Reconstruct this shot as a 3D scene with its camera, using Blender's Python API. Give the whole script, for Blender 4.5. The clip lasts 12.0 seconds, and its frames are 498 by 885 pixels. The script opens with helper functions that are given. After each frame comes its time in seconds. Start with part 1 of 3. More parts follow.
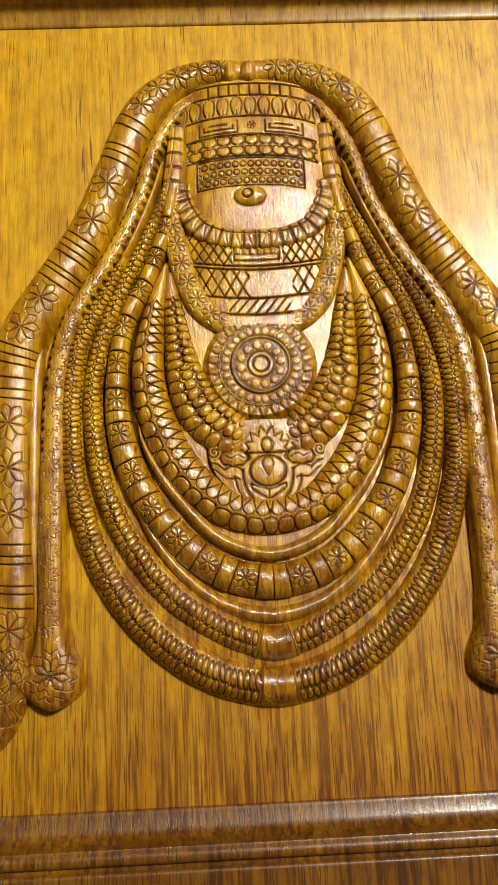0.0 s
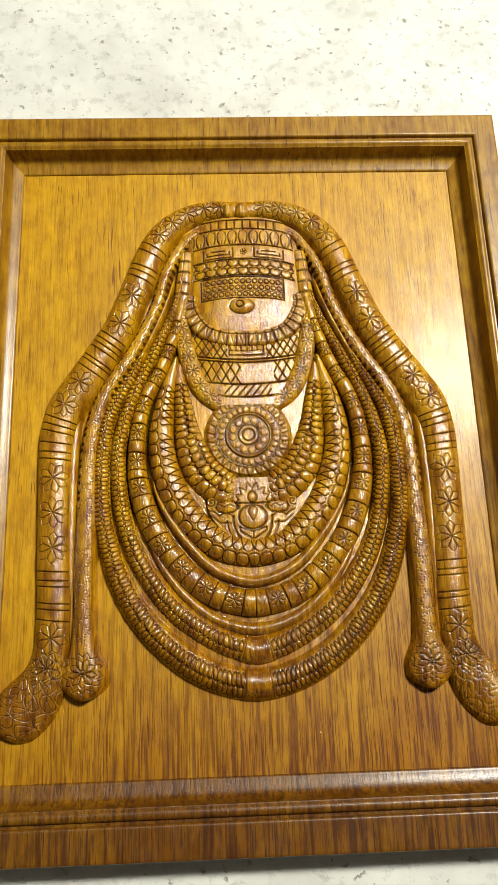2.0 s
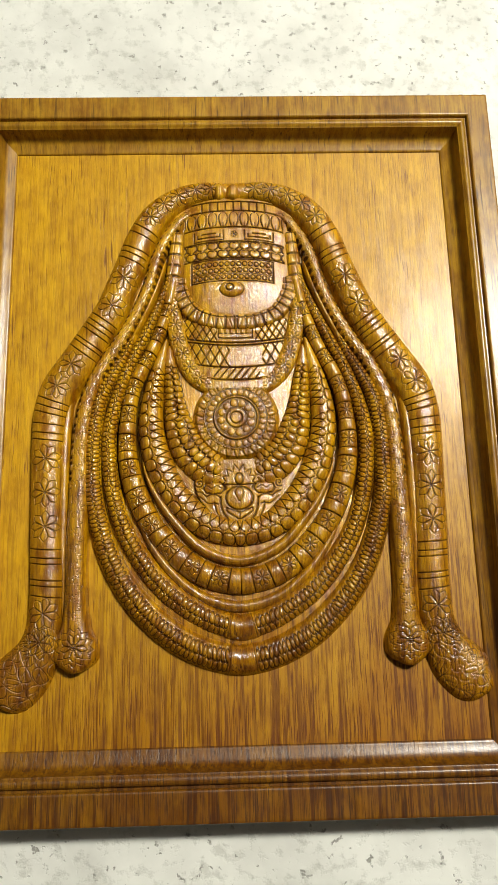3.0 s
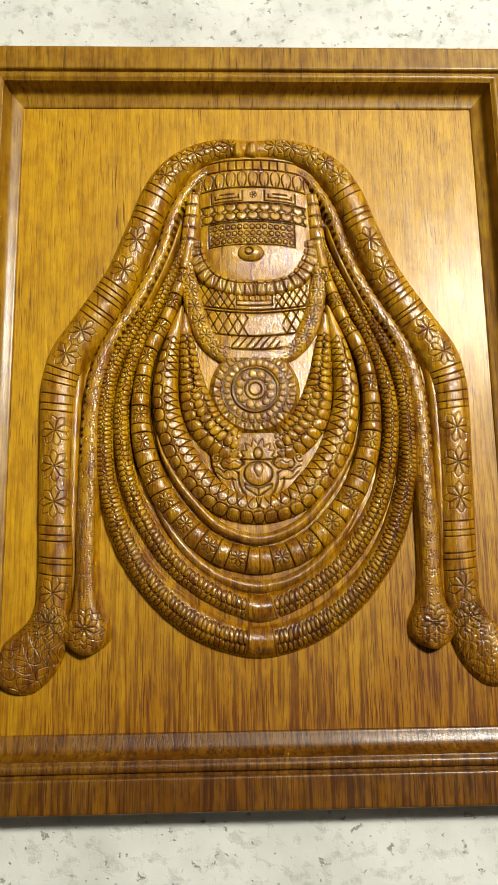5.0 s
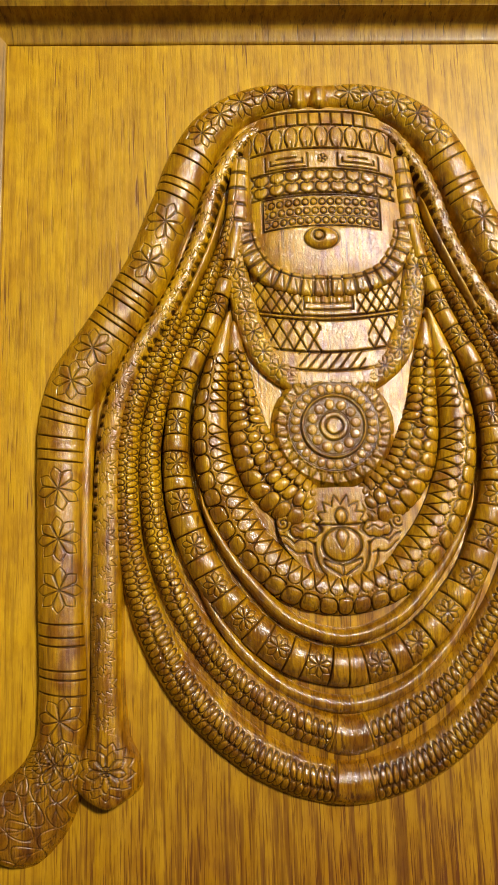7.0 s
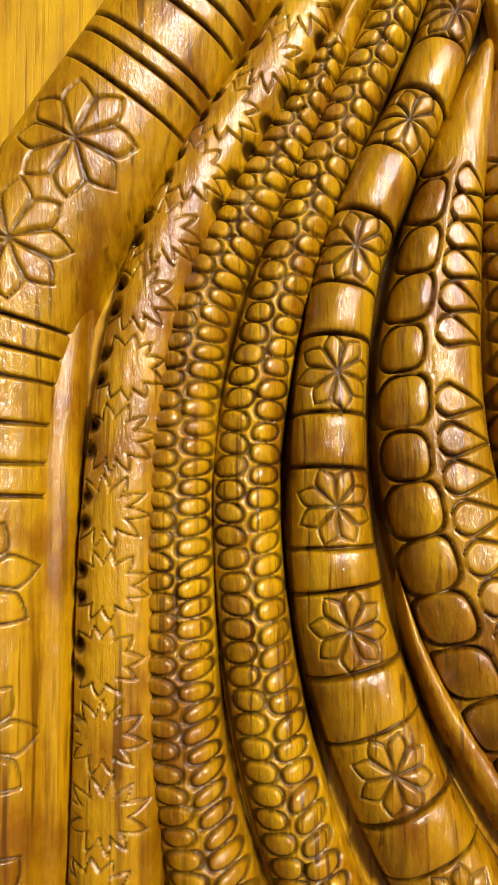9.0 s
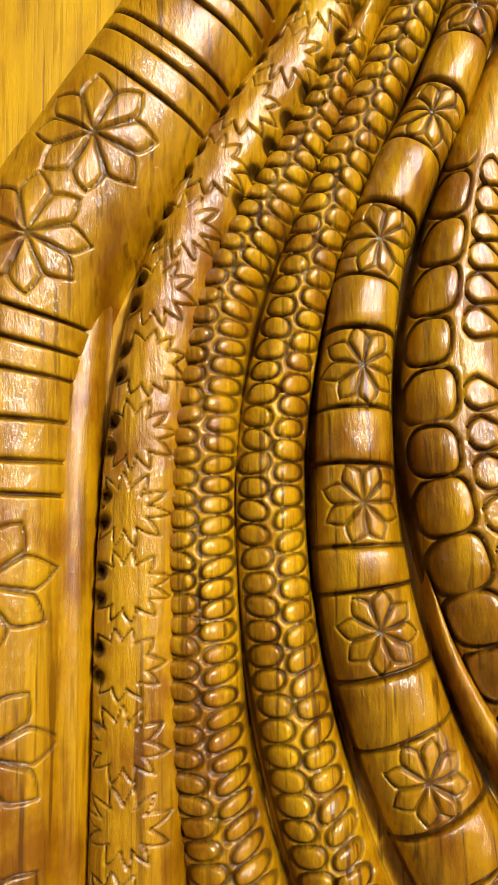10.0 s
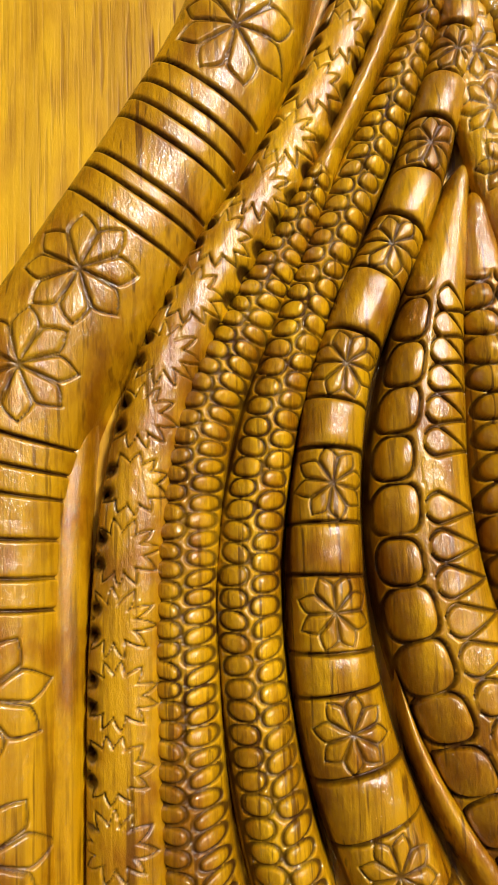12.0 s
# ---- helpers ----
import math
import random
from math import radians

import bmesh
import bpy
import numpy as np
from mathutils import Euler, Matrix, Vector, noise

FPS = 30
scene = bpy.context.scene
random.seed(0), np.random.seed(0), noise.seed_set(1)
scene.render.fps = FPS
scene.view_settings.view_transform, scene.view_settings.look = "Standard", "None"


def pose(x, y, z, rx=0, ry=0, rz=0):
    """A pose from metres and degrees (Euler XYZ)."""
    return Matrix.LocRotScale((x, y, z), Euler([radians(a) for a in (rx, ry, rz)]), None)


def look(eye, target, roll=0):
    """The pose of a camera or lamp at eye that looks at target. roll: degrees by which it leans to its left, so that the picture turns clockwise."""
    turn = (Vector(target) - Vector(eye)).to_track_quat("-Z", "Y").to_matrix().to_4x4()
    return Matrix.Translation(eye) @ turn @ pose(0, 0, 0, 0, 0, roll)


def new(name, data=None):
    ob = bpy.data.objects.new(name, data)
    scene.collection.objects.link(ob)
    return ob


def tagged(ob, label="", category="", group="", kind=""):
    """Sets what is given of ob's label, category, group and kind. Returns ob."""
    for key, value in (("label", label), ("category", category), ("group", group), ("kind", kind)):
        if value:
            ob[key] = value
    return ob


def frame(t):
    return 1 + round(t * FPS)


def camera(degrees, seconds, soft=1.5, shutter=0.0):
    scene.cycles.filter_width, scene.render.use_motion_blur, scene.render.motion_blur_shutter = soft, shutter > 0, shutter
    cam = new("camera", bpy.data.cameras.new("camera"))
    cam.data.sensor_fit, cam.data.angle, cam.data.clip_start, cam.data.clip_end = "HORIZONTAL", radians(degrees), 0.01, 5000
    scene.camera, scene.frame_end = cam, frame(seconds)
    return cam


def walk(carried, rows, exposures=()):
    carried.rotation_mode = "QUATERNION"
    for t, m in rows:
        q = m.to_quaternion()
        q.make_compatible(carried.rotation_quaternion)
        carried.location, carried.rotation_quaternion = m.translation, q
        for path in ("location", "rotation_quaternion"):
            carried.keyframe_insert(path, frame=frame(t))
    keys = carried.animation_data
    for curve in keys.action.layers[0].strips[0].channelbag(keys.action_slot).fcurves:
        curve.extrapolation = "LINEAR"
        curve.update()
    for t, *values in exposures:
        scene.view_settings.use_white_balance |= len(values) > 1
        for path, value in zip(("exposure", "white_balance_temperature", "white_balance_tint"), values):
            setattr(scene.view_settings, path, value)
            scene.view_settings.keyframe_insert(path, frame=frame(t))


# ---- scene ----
cam = camera(34.0, 12.0, soft=1.0)
PATH = [
    (0, (-0.022, -0.154, 0.45), (0.044, 0.272, -1.503), 6.4),
    (0.5, (-0.013, -0.152, 0.479), (0.084, 0.314, -1.464), 9.0),
    (1, (-0.015, -0.161, 0.523), (0.036, 0.263, -1.431), 4.0),
    (1.5, (-0.025, -0.184, 0.573), (0.06, 0.391, -1.34), 6.6),
    (2, (-0.022, -0.19, 0.574), (0.058, 0.39, -1.338), 6.1),
    (2.5, (-0.022, -0.196, 0.585), (0.088, 0.381, -1.327), 8.9),
    (2.7, (-0.005, -0.183, 0.592), (0.05, 0.334, -1.339), 4.4),
    (4.3, (-0.021, -0.167, 0.579), (0.044, 0.251, -1.376), 8.5),
    (4.5, (-0.021, -0.164, 0.565), (0.037, 0.23, -1.395), 8.0),
    (5, (-0.022, -0.167, 0.566), (0.043, 0.237, -1.392), 8.4),
    (5.5, (-0.032, -0.166, 0.563), (0.033, 0.249, -1.392), 7.6),
    (6, (-0.029, -0.163, 0.554), (0.026, 0.25, -1.402), 6.4),
    (6.5, (-0.046, -0.15, 0.521), (0.014, 0.284, -1.43), 6.6),
    (6.7, (-0.053, -0.131, 0.481), (0.038, 0.29, -1.472), 10.5),
    (8.3, (-0.078, -0.043, 0.215), (-0.049, 0.164, -1.774), 6.8),
    (8.5, (-0.088, -0.043, 0.186), (-0.008, 0.171, -1.8), 19.3),
    (9, (-0.093, -0.039, 0.156), (-0.054, 0.164, -1.833), 10.3),
    (9.5, (-0.098, -0.039, 0.141), (-0.054, 0.187, -1.846), 9.9),
    (10, (-0.096, -0.044, 0.152), (-0.066, 0.236, -1.828), 5.2),
    (10.5, (-0.1, -0.059, 0.166), (-0.058, 0.258, -1.808), 7.3),
    (11, (-0.098, -0.06, 0.175), (-0.021, 0.25, -1.8), 13.4),
    (11.5, (-0.093, -0.043, 0.168), (-0.031, 0.263, -1.807), 10.0),
    (12, (-0.095, -0.029, 0.164), (-0.023, 0.282, -1.81), 11.0),
]
walk(cam, [(t, look(eye, target, roll)) for t, eye, target, roll in PATH],
     exposures=[(0.0, -0.02), (1.0, 0.01), (2.5, -0.13), (4.5, -0.19), (6.7, -0.16), (8.3, 0.12), (9.0, 0.22), (10.0, 0.28), (11.0, 0.28), (12.0, 0.20)])


# ---- light: one ceiling panel lamp far up and to one side, a pale room round it ----
world = bpy.data.worlds.new("world")
scene.world = world
world.use_nodes = True
world.node_tree.nodes["Background"].inputs["Color"].default_value = (1.0, 0.95, 0.86, 1)
world.node_tree.nodes["Background"].inputs["Strength"].default_value = 0.05

LAMP_AT = (0.93, 0.86, 2.30)
lamp_data = bpy.data.lights.new("lamp_light", "AREA")
lamp_data.shape, lamp_data.size, lamp_data.size_y = "RECTANGLE", 0.36, 0.46
lamp_data.energy, lamp_data.color = 158, (1.0, 0.985, 0.89)
lamp_light = new("lamp_light", lamp_data)
lamp_light.matrix_world = look(LAMP_AT, (0.1, 0.1, 0.0))


# ---- materials ----
def node(nt, kind, **values):
    n = nt.nodes.new(kind)
    for key, value in values.items():
        n.inputs[key.replace("_", " ")].default_value = value
    return n


def ramp(nt, source, stops):
    r = nt.nodes.new("ShaderNodeValToRGB")
    for i, (at, colour) in enumerate(stops):
        e = r.color_ramp.elements[i] if i < 2 else r.color_ramp.elements.new(at)
        e.position, e.color = at, (*colour, 1)
    nt.links.new(source, r.inputs[0])
    return r.outputs[0]


def streaks(nt, scale, squash, detail=3.0, rough=0.55, seed=0.0):
    geo = nt.nodes.new("ShaderNodeNewGeometry")
    mapping = nt.nodes.new("ShaderNodeMapping")
    mapping.inputs["Scale"].default_value = (1.0, squash, 0.35)
    mapping.inputs["Rotation"].default_value = (0, 0, radians(1.5))
    mapping.inputs["Location"].default_value = (seed, seed * 0.7, 0)
    nt.links.new(geo.outputs["Position"], mapping.inputs["Vector"])
    n = node(nt, "ShaderNodeTexNoise", Scale=scale, Detail=detail, Roughness=rough)
    nt.links.new(mapping.outputs[0], n.inputs["Vector"])
    return n.outputs["Fac"]


def mix(nt, fac, a, b, how="MIX"):
    m = nt.nodes.new("ShaderNodeMix")
    m.data_type, m.blend_type = "RGBA", how
    for source, socket in ((fac, m.inputs[0]), (a, m.inputs[6]), (b, m.inputs[7])):
        if isinstance(source, (int, float)):
            socket.default_value = source
        elif isinstance(source, tuple):
            socket.default_value = (*source, 1)
        else:
            nt.links.new(source, socket)
    return m.outputs[2]


def wood(name, light, mid, dark, pore, gloss=0.30, coat=0.5, ripple=0.0, fine_pores=620, pore_share=1.0, shine=0.5):
    m = bpy.data.materials.new(name)
    m.use_nodes = True
    nt = m.node_tree
    b = nt.nodes["Principled BSDF"]
    broad = ramp(nt, streaks(nt, 26, 0.10, 4, seed=3.1), [(0.30, mid), (0.72, light)])
    fine = ramp(nt, streaks(nt, 260, 0.06, 3, 0.6, seed=1.7), [(0.36, (0, 0, 0)), (0.70, (1, 1, 1))])
    tone = mix(nt, fine, dark, broad)
    tone = mix(nt, 0.45, broad, tone)
    pores = ramp(nt, streaks(nt, fine_pores, 0.045, 2, 0.5, seed=0.3), [(0.585, (0, 0, 0)), (0.68, (1, 1, 1))])
    patches = ramp(nt, streaks(nt, 40, 0.35, 2, 0.5, seed=5.3), [(0.35, (0.25 * pore_share,) * 3), (0.6, (pore_share,) * 3)])
    amount = mix(nt, 1.0, pores, patches, "MULTIPLY")
    blotch = ramp(nt, streaks(nt, 55, 0.6, 3, 0.55, seed=7.7), [(0.32, (0.90, 0.88, 0.85)), (0.62, (1, 1, 1))])
    tone = mix(nt, 1.0, tone, blotch, "MULTIPLY")
    smoky = ramp(nt, streaks(nt, 150, 0.45, 4, 0.6, seed=9.3), [(0.36, (0.46, 0.29, 0.17)), (0.57, (1, 1, 1))])
    tone = mix(nt, {"varnished_teak": 0.35, "frame_teak": 0.55}.get(name, 0.85), tone, mix(nt, 1.0, tone, smoky, "MULTIPLY"))
    # Colour goes darker and browner towards low y and +x, with a streaky edge.
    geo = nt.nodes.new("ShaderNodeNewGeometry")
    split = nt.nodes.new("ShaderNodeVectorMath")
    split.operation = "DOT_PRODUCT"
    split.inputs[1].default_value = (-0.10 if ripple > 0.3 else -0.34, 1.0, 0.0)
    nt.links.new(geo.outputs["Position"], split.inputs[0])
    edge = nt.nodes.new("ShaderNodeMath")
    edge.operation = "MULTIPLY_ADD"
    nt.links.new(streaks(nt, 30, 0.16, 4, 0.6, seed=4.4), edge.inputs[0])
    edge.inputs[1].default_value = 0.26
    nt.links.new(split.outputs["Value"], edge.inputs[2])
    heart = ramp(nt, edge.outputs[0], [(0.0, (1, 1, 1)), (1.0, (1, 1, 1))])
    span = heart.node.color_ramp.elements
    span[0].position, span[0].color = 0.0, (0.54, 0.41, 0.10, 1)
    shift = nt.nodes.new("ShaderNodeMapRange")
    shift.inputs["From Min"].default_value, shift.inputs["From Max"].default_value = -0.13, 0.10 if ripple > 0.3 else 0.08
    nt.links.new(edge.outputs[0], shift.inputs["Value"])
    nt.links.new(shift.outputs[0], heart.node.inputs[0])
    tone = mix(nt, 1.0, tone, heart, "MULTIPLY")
    each = nt.nodes.new("ShaderNodeObjectInfo")
    tone = mix(nt, 1.0, tone, ramp(nt, each.outputs["Random"], [(0.0, (0.88, 0.85, 0.84)), (1.0, (1.06, 1.07, 1.06))]), "MULTIPLY")
    flecks = ramp(nt, streaks(nt, 1250, 0.032, 3, 0.55, seed=6.1), [(0.53, (0, 0, 0)), (0.63, (1, 1, 1))])
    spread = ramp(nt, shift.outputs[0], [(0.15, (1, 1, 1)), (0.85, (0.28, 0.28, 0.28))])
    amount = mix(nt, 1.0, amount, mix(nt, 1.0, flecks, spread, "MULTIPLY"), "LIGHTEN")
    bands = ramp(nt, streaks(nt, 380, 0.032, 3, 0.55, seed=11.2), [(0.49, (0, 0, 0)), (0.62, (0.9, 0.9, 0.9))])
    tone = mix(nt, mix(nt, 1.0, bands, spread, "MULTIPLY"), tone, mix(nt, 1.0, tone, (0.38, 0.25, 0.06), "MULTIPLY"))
    colour = mix(nt, amount, tone, pore)
    # Dark mix on stained cut lines, with shade painted at the joints.
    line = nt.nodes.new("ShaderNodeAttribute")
    line.attribute_name = "stain_shade"
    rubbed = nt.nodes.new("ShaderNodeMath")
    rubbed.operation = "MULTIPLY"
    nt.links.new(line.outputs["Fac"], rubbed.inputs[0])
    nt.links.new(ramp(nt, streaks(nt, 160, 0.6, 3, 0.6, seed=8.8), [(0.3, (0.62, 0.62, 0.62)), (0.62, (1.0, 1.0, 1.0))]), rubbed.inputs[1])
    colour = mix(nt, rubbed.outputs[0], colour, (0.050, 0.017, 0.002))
    nt.links.new(colour, b.inputs["Base Color"])
    rough = ramp(nt, streaks(nt, 120, 0.5, 3, 0.6, seed=2.2), [(0.3, (gloss - 0.06,) * 3), (0.7, (gloss + 0.08,) * 3)])
    nt.links.new(mix(nt, rubbed.outputs[0], rough, (0.62, 0.62, 0.62)), b.inputs["Roughness"])
    nt.links.new(mix(nt, rubbed.outputs[0], (coat, coat, coat), (coat * 0.25,) * 3), b.inputs["Coat Weight"])
    b.inputs["Coat Roughness"].default_value = 0.18
    b.inputs["Coat Tint"].default_value, b.inputs["Coat IOR"].default_value = (1.0, 0.87, 0.44, 1), 1.6
    nt.links.new(mix(nt, rubbed.outputs[0], (shine, shine, shine), (0.06, 0.06, 0.06)), b.inputs["Specular IOR Level"])
    bump = node(nt, "ShaderNodeBump", Strength=0.32 if ripple else 0.15, Distance=0.0004)
    height = mix(nt, 0.5, fine, mix(nt, 1.0, (1, 1, 1), amount, "SUBTRACT"))
    nt.links.new(height, bump.inputs["Height"])
    last = bump.outputs[0]
    if ripple:
        tool = node(nt, "ShaderNodeBump", Strength=ripple, Distance=0.0006)
        nt.links.new(streaks(nt, 760, 0.30, 5, 0.70, seed=5.9), tool.inputs["Height"])
        nt.links.new(last, tool.inputs["Normal"])
        last = tool.outputs[0]
    nt.links.new(last, b.inputs["Normal"])
    varnish = node(nt, "ShaderNodeBump", Strength=1.1 * ripple + 0.05, Distance=0.0006)
    nt.links.new(streaks(nt, 640, 0.45, 5, 0.66, seed=5.9), varnish.inputs["Height"])
    nt.links.new(varnish.outputs[0], b.inputs["Coat Normal"])
    return m


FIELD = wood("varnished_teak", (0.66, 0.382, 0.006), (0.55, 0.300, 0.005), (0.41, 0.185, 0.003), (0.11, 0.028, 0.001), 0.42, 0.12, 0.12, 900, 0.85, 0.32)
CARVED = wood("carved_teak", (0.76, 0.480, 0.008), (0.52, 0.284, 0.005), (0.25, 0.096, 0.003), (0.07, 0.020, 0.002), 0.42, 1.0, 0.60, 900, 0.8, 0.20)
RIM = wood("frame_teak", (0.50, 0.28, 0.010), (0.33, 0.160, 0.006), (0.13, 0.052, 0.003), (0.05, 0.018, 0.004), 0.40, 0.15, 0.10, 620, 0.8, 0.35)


def plain(name, colour, rough=0.6, emit=0.0):
    m = bpy.data.materials.new(name)
    m.use_nodes = True
    nt = m.node_tree
    b = nt.nodes["Principled BSDF"]
    geo = nt.nodes.new("ShaderNodeNewGeometry")
    n = node(nt, "ShaderNodeTexNoise", Scale=6.0, Detail=5.0)
    nt.links.new(geo.outputs["Position"], n.inputs["Vector"])
    nt.links.new(ramp(nt, n.outputs["Fac"], [(0.3, tuple(c * 0.9 for c in colour)), (0.7, colour)]), b.inputs["Base Color"])
    b.inputs["Roughness"].default_value = rough
    if emit:
        b.inputs["Emission Color"].default_value = (1.0, 0.95, 0.85, 1)
        b.inputs["Emission Strength"].default_value = emit
    return m


def stone_floor():
    m = bpy.data.materials.new("pale_pitted_stone")
    m.use_nodes = True
    nt = m.node_tree
    b = nt.nodes["Principled BSDF"]
    geo = nt.nodes.new("ShaderNodeNewGeometry")

    def field(scale, detail, rough=0.55):
        n = node(nt, "ShaderNodeTexNoise", Scale=scale, Detail=detail, Roughness=rough)
        nt.links.new(geo.outputs["Position"], n.inputs["Vector"])
        return n.outputs["Fac"]
    cloud = ramp(nt, field(16, 6), [(0.30, (0.56, 0.555, 0.50)), (0.60, (0.72, 0.715, 0.65))])
    mottle = ramp(nt, field(95, 4, 0.65), [(0.32, (0.66, 0.66, 0.63)), (0.48, (1, 1, 1))])
    tone = mix(nt, 0.6, cloud, mix(nt, 1.0, cloud, mottle, "MULTIPLY"))
    pits = ramp(nt, field(150, 4, 0.6), [(0.31, (1, 1, 1)), (0.365, (0, 0, 0))])
    spots = node(nt, "ShaderNodeTexVoronoi", Scale=85.0, Randomness=1.0)
    warp = nt.nodes.new("ShaderNodeVectorMath")
    warp.operation = "MULTIPLY_ADD"
    wobble = node(nt, "ShaderNodeTexNoise", Scale=240.0, Detail=2.0)
    nt.links.new(geo.outputs["Position"], wobble.inputs["Vector"])
    nt.links.new(wobble.outputs["Color"], warp.inputs[0])
    warp.inputs[1].default_value = (0.006, 0.006, 0.006)
    nt.links.new(geo.outputs["Position"], warp.inputs[2])
    nt.links.new(warp.outputs[0], spots.inputs["Vector"])
    holes = ramp(nt, spots.outputs["Distance"], [(0.10, (1, 1, 1)), (0.20, (0, 0, 0))])
    some = ramp(nt, field(38, 3), [(0.53, (0, 0, 0)), (0.62, (1, 1, 1))])
    pits = mix(nt, 1.0, pits, mix(nt, 1.0, holes, some, "MULTIPLY"), "LIGHTEN")
    colour = mix(nt, pits, tone, (0.32, 0.31, 0.27))
    nt.links.new(colour, b.inputs["Base Color"])
    b.inputs["Roughness"].default_value = 0.55
    bump = node(nt, "ShaderNodeBump", Strength=0.6, Distance=0.0015)
    nt.links.new(mix(nt, 1.0, mottle, pits, "SUBTRACT"), bump.inputs["Height"])
    nt.links.new(bump.outputs[0], b.inputs["Normal"])
    return m


STONE = stone_floor()
PLASTER = plain("grey_plaster", (0.11, 0.106, 0.098), 0.9)
WHITE = plain("white_lamp_frame", (0.8, 0.8, 0.78), 0.4)
GLOW = plain("lamp_diffuser", (0.9, 0.9, 0.88), 0.5, 9.0)


# ---- mesh helpers ----
def box_mesh(name, lo, hi, material, parent=None, label=""):
    bm = bmesh.new()
    bmesh.ops.create_cube(bm, size=1)
    for v in bm.verts:
        v.co = Vector([lo[i] + (hi[i] - lo[i]) * (v.co[i] + 0.5) for i in range(3)])
    me = bpy.data.meshes.new(name)
    bm.to_mesh(me)
    bm.free()
    me.materials.append(material)
    ob = new(name, me)
    if parent:
        ob.parent = parent
    return tagged(ob, label)


def grid_faces(nu, nv, flip=False):
    i = np.arange((nu - 1) * (nv - 1))
    a = (i // (nv - 1)) * nv + i % (nv - 1)
    f = np.stack([a, a + nv, a + nv + 1, a + 1], 1)
    return f[:, ::-1] if flip else f


def mesh_from_arrays(name, verts, faces, material, parent, label="", stain_shade=None):
    me = bpy.data.meshes.new(name)
    me.vertices.add(len(verts))
    me.vertices.foreach_set("co", np.asarray(verts, np.float32).ravel())
    me.loops.add(len(faces) * 4)
    me.loops.foreach_set("vertex_index", np.asarray(faces, np.int32).ravel())
    me.polygons.add(len(faces))
    me.polygons.foreach_set("loop_start", np.arange(len(faces), dtype=np.int32) * 4)
    me.update(calc_edges=True)
    me.validate()
    me.materials.append(material)
    me.shade_smooth()
    if stain_shade is not None:
        me.attributes.new("stain_shade", "FLOAT", "POINT").data.foreach_set("value", np.asarray(stain_shade, np.float32).ravel())
    ob = new(name, me)
    ob.parent = parent
    return tagged(ob, label)


# ---- the room ----
def structure(ob, label, category):
    return tagged(ob, label, category, kind="structure")


structure(box_mesh("floor", (-1.4, -1.4, -0.1), (1.4, 1.4, 0.012), STONE), "pale pitted stone floor with grey specks", "floor")
structure(box_mesh("wall_north", (-1.4, 1.4, 0.0), (1.4, 1.5, 2.7), PLASTER), "plain dull grey plaster wall", "wall")
structure(box_mesh("wall_south", (-1.4, -1.5, 0.0), (1.4, -1.4, 2.7), PLASTER), "plain dull grey plaster wall", "wall")
structure(box_mesh("wall_east", (1.4, -1.4, 0.0), (1.5, 1.4, 2.7), PLASTER), "plain dull grey plaster wall", "wall")
structure(box_mesh("wall_west", (-1.5, -1.4, 0.0), (-1.4, 1.4, 2.7), PLASTER), "plain dull grey plaster wall", "wall")
structure(box_mesh("ceiling", (-1.4, -1.4, 2.7), (1.4, 1.4, 2.8), PLASTER), "plain dull grey ceiling", "ceiling")

hanging_lamp = tagged(new("hanging_lamp"), "flat white panel lamp hanging on a cord, switched on", "lamp")
hanging_lamp.location = LAMP_AT
box_mesh("housing", (-0.21, -0.26, 0.030), (0.21, 0.26, 0.06), WHITE, hanging_lamp)
box_mesh("diffuser", (-0.19, -0.24, 0.018), (0.19, 0.24, 0.028), GLOW, hanging_lamp, "glowing white diffuser")
box_mesh("cord", (-0.004, -0.004, 0.06), (0.004, 0.004, 2.7 - LAMP_AT[2]), WHITE, hanging_lamp)

# ---- the carved panel ----
MM = 0.001
AXIS = 1.5          # x of the carving's middle line, mm
FIELD_Z = 20.0      # height of the flat ground of the panel, mm
EDGE_X, EDGE_TOP, EDGE_BOTTOM = 166.5, 200.0, -242.0

panel = tagged(new("carved_panel"), "varnished golden teak panel with carved garlands, lying on stone", "wooden panel")

# flat ground of the panel
nx, ny = 90, 120
gx, gy = np.meshgrid(np.linspace(-EDGE_X - 1, EDGE_X + 1, nx), np.linspace(EDGE_BOTTOM - 1, EDGE_TOP + 1, ny), indexing="ij")
gz = FIELD_Z + 0.12 * np.sin(gx * 0.045 + 1.0) * np.sin(gy * 0.02) + 0.06 * np.sin(gx * 0.11 + gy * 0.013)
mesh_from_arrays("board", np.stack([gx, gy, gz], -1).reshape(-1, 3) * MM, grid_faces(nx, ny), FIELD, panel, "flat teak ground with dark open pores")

# frame: four mitred rails; offset from the ground's edge and height
PROFILE = [(0, 17.0), (0, 20.4), (0.5, 21.0), (1.3, 21.4), (2.4, 21.6), (4.0, 22.0), (6.0, 22.55), (8.0, 23.2), (9.6, 23.9),
           (10.8, 24.9), (11.9, 26.5), (12.8, 28.7), (13.5, 31.3), (14.0, 34.2), (14.3, 35.4), (15.2, 35.7), (16.0, 36.6), (17.4, 37.3), (19.2, 37.4), (20.6, 36.8),
           (21.5, 35.8), (21.8, 34.6), (23.6, 34.6), (24.0, 36.9), (24.7, 37.6), (25.5, 37.8), (26.4, 37.8), (42.8, 37.8), (43.6, 37.8), (44.6, 37.4), (45.0, 36.4), (44.8, 34.0), (41.0, 12.0)]
RATIO = {"left": 0.815, "right": 0.815, "top": 0.885, "bottom": 0.99}


